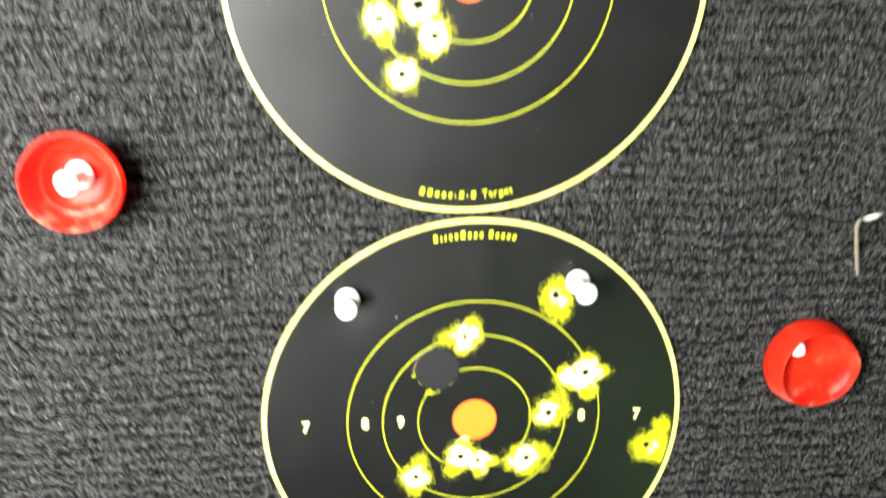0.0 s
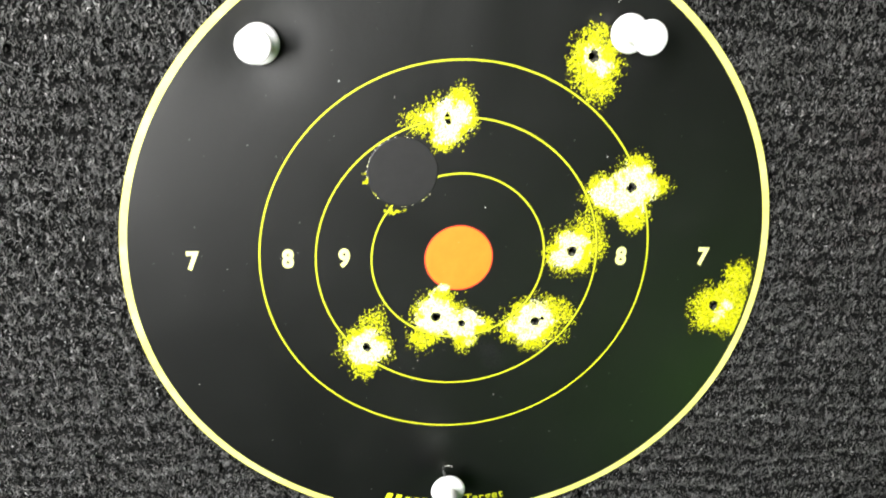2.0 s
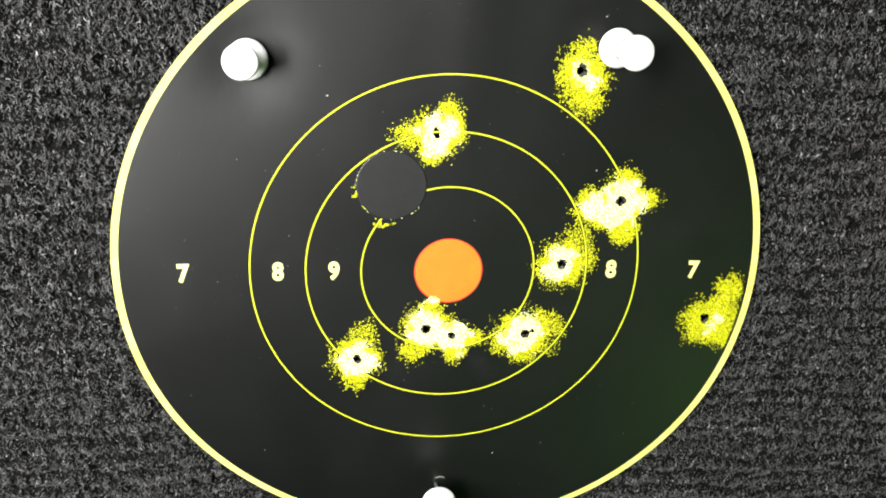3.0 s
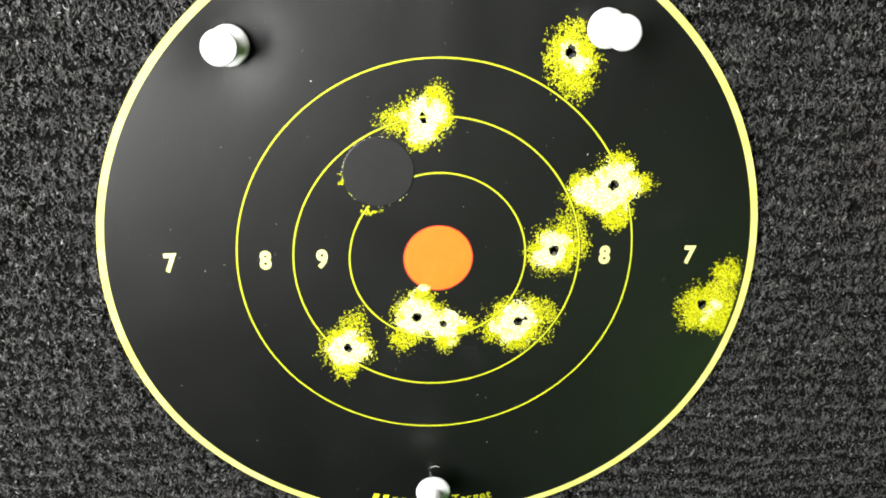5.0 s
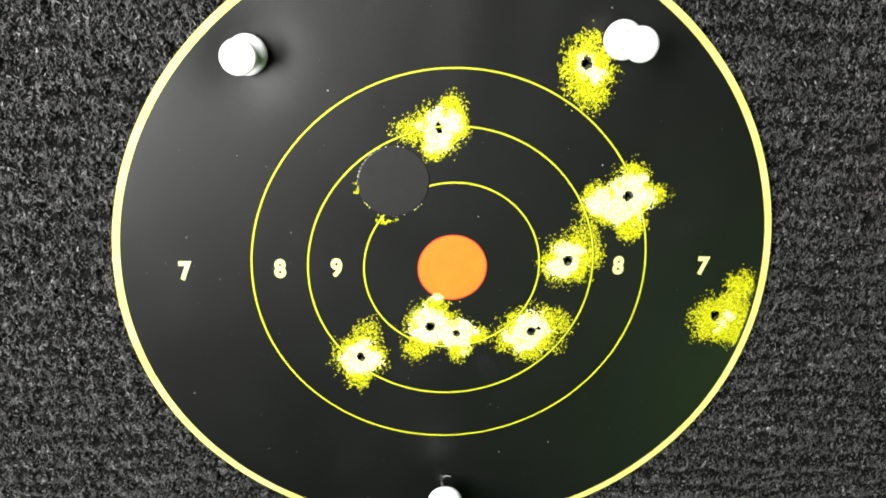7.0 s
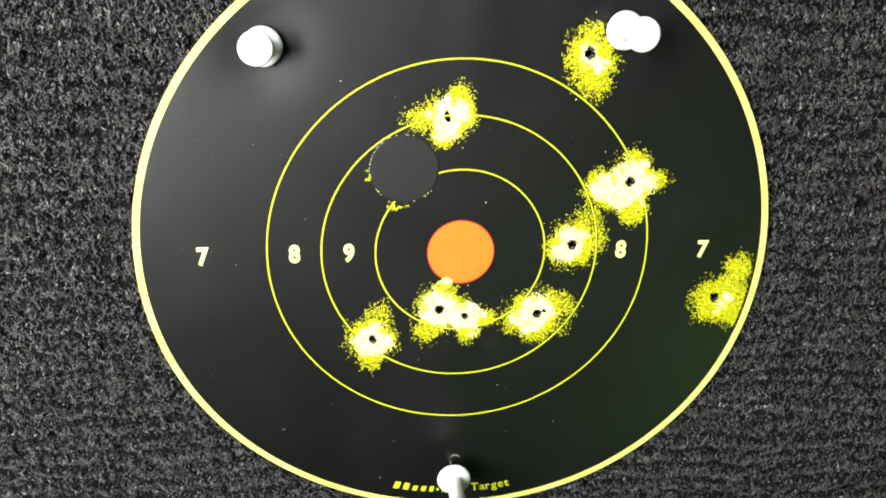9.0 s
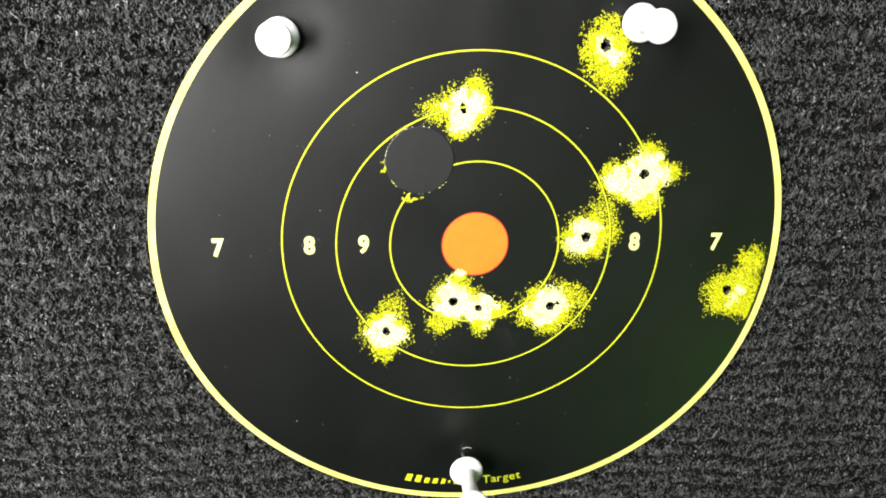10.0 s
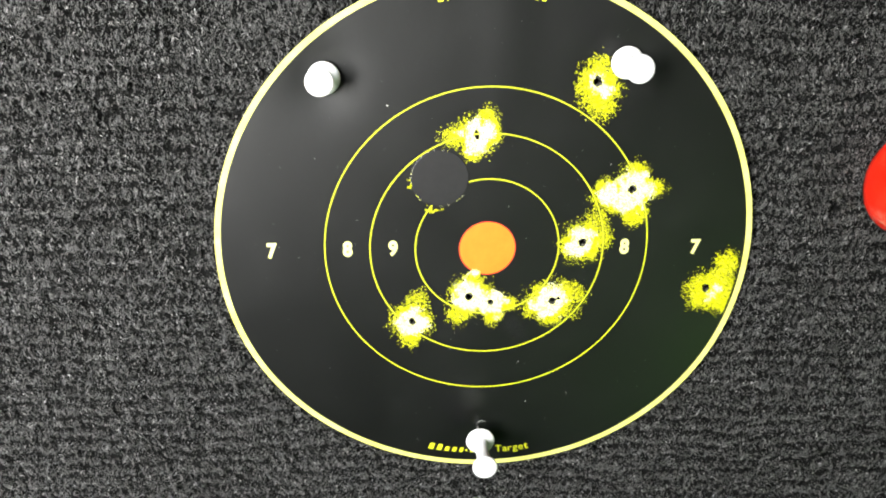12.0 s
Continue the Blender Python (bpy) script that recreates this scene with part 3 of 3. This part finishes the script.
def patch_edge(target, relief, cx, cz, radius, a0, a1, count, seed):
    """Pale flakes of paint caught along the edge of the repair patch."""
    rs = np.random.RandomState(seed)
    verts, faces = [], []
    for q in range(count):
        a = rs.uniform(a0, a1)
        ln, wd = rs.uniform(0.00012, 0.0006), rs.uniform(0.00005, 0.00013)
        r = radius + rs.normal(0.0001, 0.00008)
        for u, w in ((-ln, 0), (0, -wd), (ln, 0), (0, wd)):
            b = a + u / r
            x, z = cx + (r + w) * math.cos(b), cz + (r + w) * math.sin(b)
            verts.append((x, -(float(relief(x, z)) + 0.00027), z))
        faces.append((4 * q, 4 * q + 1, 4 * q + 2, 4 * q + 3))
    return tagged(link_mesh("patch_edge_flakes", verts, faces, flake_core, target), "pale flakes along the edge of the patch", kind="stuff")


patch_edge(repair, low, -0.0184, 0.0278, 0.0107, radians(75), radians(325), 26, 5)
splatter(target_low, low, [(-0.0212, 0.0162, 0.0034, 0.0021), (-0.0185, 0.0168, 0.0030, 0.0012), (-0.0294, 0.0255, 0.0012, 0.0030)], [(-0.0184, 0.0278, 0.0108)], 300, [])
for text, x in (("7", -0.0810), ("8", -0.0530), ("9", -0.0359), ("8", 0.0529), ("7", 0.0805)):
    numeral(target_low, low, text, x, 0.0006, 0.0055, 0.86)
arc_word(target_low, low, "Target", 0.0953, radians(4.2), radians(12.7), 0.0034)
BARS_SHOOT = [1.15, 1.1, 0.95, 0.95, 0.8, 0.4, 1.1, 0.4, 1.1]
arc_bars(target_low, low, BARS_SHOOT, 0.0953, radians(-13.2), radians(2.4), 0.0031, False)
BARS_MAKER = [1.15, 0.46, 0.6, 0.9, 0.9, 1.3, 0.9, 0.9, 0.9, -0.8, 1.15, 0.9, 0.9, 0.9, 0.9]
arc_bars(target_low, low, BARS_MAKER, 0.0922, radians(-12.4), radians(11.0), 0.0036, True)
torn_edges(target_low, low, low_holes[:9], 71)
smudge(target_low, low, 0.0125, -0.0345, 0.0022, 0.0030, -0.4, 420, 72)
dust(target_low, low, 150, 9)
# curved scratch by the needle; its glint is put in as a pale colour
bend = [(0.0030 * u - 0.0010, -0.0795 + 0.0007 * math.sin(3 * u)) for u in (0, 0.25, 0.5, 0.75, 1.0)]
scratch = [(x, -(float(low(x, z)) + 0.00012), z + s) for x, z in bend for s in (-0.00012, 0.00012)]
link_mesh("scratch", scratch, [(2 * q, 2 * q + 2, 2 * q + 3, 2 * q + 1) for q in range(4)], dust_mat, target_low, "small scratch above the pin with its glint painted pale")

up = sheet_relief([(x, z, 0.0005, 0.003) for x, z in ((-0.0379, -0.0179), (-0.0216, -0.0120), (-0.0145, -0.0246), (-0.0285, -0.0406))], 33, UPPER[0], UPPER[1])
up_holes = [(-0.0379, -0.0179, 0.0015), (-0.0216, -0.0120, 0.0022), (-0.0145, -0.0246, 0.0015), (-0.0285, -0.0406, 0.0015)]
target_up = target_sheet(pose(UPPER[0], 0, BULL_Z + UPPER[1]), "round black target with yellow rings and four burst hits", up, up_holes, 60)
UP_BURSTS = [
    ([(-37.9, -17.9, 8.8, 9.5), (-36.0, -24.6, 5.0, 6.0)], [(-37.9, -17.9, 6.5)]),
    ([(-21.6, -12.0, 10.5, 10.5)], [(-21.6, -12.0, 8.0)]),
    ([(-14.5, -24.6, 9.0, 9.0), (-16.5, -29.0, 6.0, 6.0)], [(-14.5, -24.6, 6.5)]),
    ([(-28.5, -40.6, 8.3, 8.6)], [(-28.5, -40.6, 6.0)]),
]
for n, (lobes, cores) in enumerate(UP_BURSTS):
    splatter(target_up, up, scaled(lobes), up_holes, 200 + 7 * n, scaled(cores))
for text, x in (("7", -0.0810), ("8", -0.0530), ("9", -0.0359), ("9", 0.0359), ("8", 0.0529), ("7", 0.0805)):
    numeral(target_up, up, text, x, 0.0006, 0.0055, 0.86)
arc_word(target_up, up, "Target", 0.0953, radians(4.0), radians(12.6), 0.0034)
arc_bars(target_up, up, BARS_SHOOT, 0.0953, radians(-13.2), radians(2.4), 0.0031, False)
arc_bars(target_up, up, BARS_MAKER, 0.0922, radians(-12.4), radians(11.0), 0.0036, True)
torn_edges(target_up, up, up_holes, 75)
dust(target_up, up, 90, 10)


# ---- push pins ----
def push_pin(foot, gap, tilt_x, tilt_z, label, length=0.0195, s=1.0):
    """A white push pin on (x, z) of the wall; gap: bare needle between film and collar."""
    m = pose(foot[0], foot[1], foot[2]) @ pose(0, 0, 0, tilt_x, 0, tilt_z) @ Matrix.Scale(s, 4)
    t = thing("push_pin", m, label, "push pin", "push pins")
    h = gap
    v, f = lathe([(0.0003, h), (0.0050, h), (0.0056, h + 0.0003), (0.0058, h + 0.0009), (0.0056, h + 0.0015), (0.0048, h + 0.0020), (0.0030, h + 0.0030), (0.0028, h + 0.0034)])
    link_mesh("collar", v, f, white_plastic, t, "", True)
    v, f = lathe([(0.0029, h + 0.0032), (0.0026, h + 0.0060), (0.0026, h + 0.0100), (0.0030, h + length - 0.0026), (0.0033, h + length - 0.0021)])
    grip = link_mesh("grip", v, f, white_plastic, t, "", True)
    v, f = lathe([(0.0030, h + length - 0.0024), (0.0040, h + length - 0.0022), (0.0047, h + length - 0.0016), (0.0049, h + length - 0.0009), (0.0046, h + length - 0.0002), (0.0038, h + length), (0.0008, h + length), (0.00005, h + length)])
    link_mesh("head", v, f, white_plastic, grip, "", True)
    v, f = lathe([(0.00005, -0.010), (0.0005, -0.007), (0.0005, h + 0.001)], 12)
    link_mesh("needle", v, f, steel, t, "thin steel needle", True)
    return t


push_pin((-0.0593, board(-0.0593, 0.065) + 0.0010, BULL_Z + 0.0645), 0.0014, -4.4, -2.0, "white plastic push pin pressed into the target", 0.0152)
push_pin((0.0474, board(0.047, 0.0707) + 0.0006, BULL_Z + 0.0702), 0.0014, -2.0, -1.5, "white plastic push pin pressed in beside a hit")
push_pin((-0.0009, board(0, -0.082), BULL_Z - 0.0820), 0.0090, 0, 0, "white plastic push pin with bare needle, half pressed in")


# ---- red plastic cups pinned to the carpet ----
def red_cup(m, label, radius, depth, drawn_in=False):
    """A shallow plastic cup; drawn_in: its wall leans inwards to a narrower mouth."""
    t = thing("red_cup", m, label, "cup", "red plastic cups")
    R, D = radius, depth
    if drawn_in:
        outer = [(0.0005, 0.0), (0.78, 0.0), (0.90, 0.03), (0.965, 0.12), (1.0, 0.30), (0.985, 0.48), (0.95, 0.68), (0.90, 0.88), (0.875, 0.97), (0.86, 1.0)]
        inner = [(0.83, 0.99), (0.81, 0.95), (0.785, 0.89), (0.72, 0.79), (0.61, 0.71), (0.47, 0.65), (0.30, 0.625), (0.14, 0.612), (0.002, 0.61)]
        lip = 0.845
    else:
        outer = [(0.0005, 0.0), (0.45, 0.0), (0.60, 0.06), (0.78, 0.22), (0.91, 0.45), (0.985, 0.72), (1.0, 0.93), (0.99, 0.985), (0.965, 1.0)]
        inner = [(0.93, 0.985), (0.90, 0.93), (0.865, 0.70), (0.81, 0.50), (0.735, 0.40), (0.69, 0.405), (0.665, 0.38), (0.645, 0.30), (0.59, 0.17), (0.40, 0.12), (0.15, 0.11), (0.002, 0.11)]
        lip = 0.955
    outer, inner = [[(R * u, D * w) for u, w in rows] for rows in (outer, inner)]
    v, f = lathe(outer + inner, 72)
    v = np.array(v)
    ang = np.arctan2(v[:, 2], v[:, 0])
    k = 1 + 0.012 * np.sin(2 * ang + 0.6) + 0.008 * np.sin(3 * ang + 2) + 0.004 * np.sin(7 * ang)
    v[:, 0] *= k
    v[:, 2] *= k
    v[:, 1] *= 1 + (np.hypot(v[:, 0], v[:, 2]) / R) ** 2 * (0.05 * np.sin(2 * ang + 1.1) + 0.02 * np.sin(5 * ang))
    bowl = link_mesh("bowl", v.tolist(), f, red_plastic, t, "worn glossy red bowl", True)
    rim, rf = [], []
    for s in range(72):
        a = 2 * math.pi * s / 72
        q = 1 + 0.012 * math.sin(2 * a + 0.6) + 0.008 * math.sin(3 * a + 2) + 0.004 * math.sin(7 * a)
        d = D * (1 + 0.05 * math.sin(2 * a + 1.1) + 0.02 * math.sin(5 * a))
        for c in range(8):
            w = 2 * math.pi * c / 8
            r = R * (lip + 0.030 * math.cos(w)) * q
            rim.append((r * math.cos(a), -(d * 0.985 + R * 0.035 * math.sin(w)), r * math.sin(a)))
        for c in range(8):
            n, e = ((s + 1) % 72) * 8, (c + 1) % 8
            rf.append((s * 8 + c, s * 8 + e, n + e, n + c))
    link_mesh("lip", rim, rf, red_plastic, bowl, "rounded red lip", True)
    return t


red_cup(pose(-0.1686, board(-0.169, 0.125) + 0.0020, BULL_Z + 0.1245), "red plastic cup pinned through its bottom", 0.0209, 0.0150)
red_cup(pose(0.1632, board(0.163, 0.0275) + 0.0032, BULL_Z + 0.0275), "red plastic cup with a drawn-in mouth fixed to the carpet", 0.0222, 0.0157, True)
push_pin((-0.1680, board(-0.168, 0.126) - 0.0010, BULL_Z + 0.1260), 0.0004, 0, 0, "white plastic push pin inside the red cup", 0.0180)
push_pin((0.1516, board(0.152, 0.0380) - 0.0070, BULL_Z + 0.0382), 0.0002, 0, 3, "small white push pin pressed into the red cup", 0.0070, 0.70)


# ---- bent straw on the carpet ----
def straw():
    t = thing("dry_straw", pose(0.1822, board(0.18, 0.08) - 0.0010, BULL_Z + 0.0708), "bent dry beige straw lying on the carpet", "straw")
    def tube(points, radii, flat):
        verts, faces = [], []
        for q, (p, r) in enumerate(zip(points, radii)):
            a = Vector(points[min(q + 1, len(points) - 1)]) - Vector(points[max(q - 1, 0)])
            side = a.cross(Vector((0, 1, 0))).normalized()
            for c in range(8):
                w = 2 * math.pi * c / 8
                o = Vector(p) + side * r * math.cos(w) + Vector((0, 1, 0)) * r * flat * math.sin(w)
                verts.append(tuple(o))
        for q in range(len(points) - 1):
            for c in range(8):
                e = (c + 1) % 8
                faces.append((q * 8 + c, q * 8 + e, (q + 1) * 8 + e, (q + 1) * 8 + c))
        faces += [tuple(range(8)), tuple(range(len(verts) - 8, len(verts)))]
        return verts, faces
    stem = [(-0.0059 * u, -0.0008 - 0.002 * u * u, 0.0265 * u) for u in (0, 0.15, 0.35, 0.6, 0.8, 0.95)] + [(-0.0050, -0.0030, 0.0278), (-0.0036, -0.0032, 0.0287)]
    link_mesh("stem", *tube(stem, (0.0007, 0.0010, 0.0011, 0.0011, 0.0011, 0.0011, 0.0010, 0.0008), 0.6), straw_mat, t, "", True)
    tip = [(-0.0036, -0.0032, 0.0287), (-0.0010, -0.0038, 0.0292), (0.0020, -0.0042, 0.0303), (0.0052, -0.0044, 0.0314)]
    link_mesh("split_end", *tube(tip, (0.0007, 0.0014, 0.0012, 0.0003), 0.6), straw_end, t, "pale split end", True)


straw()
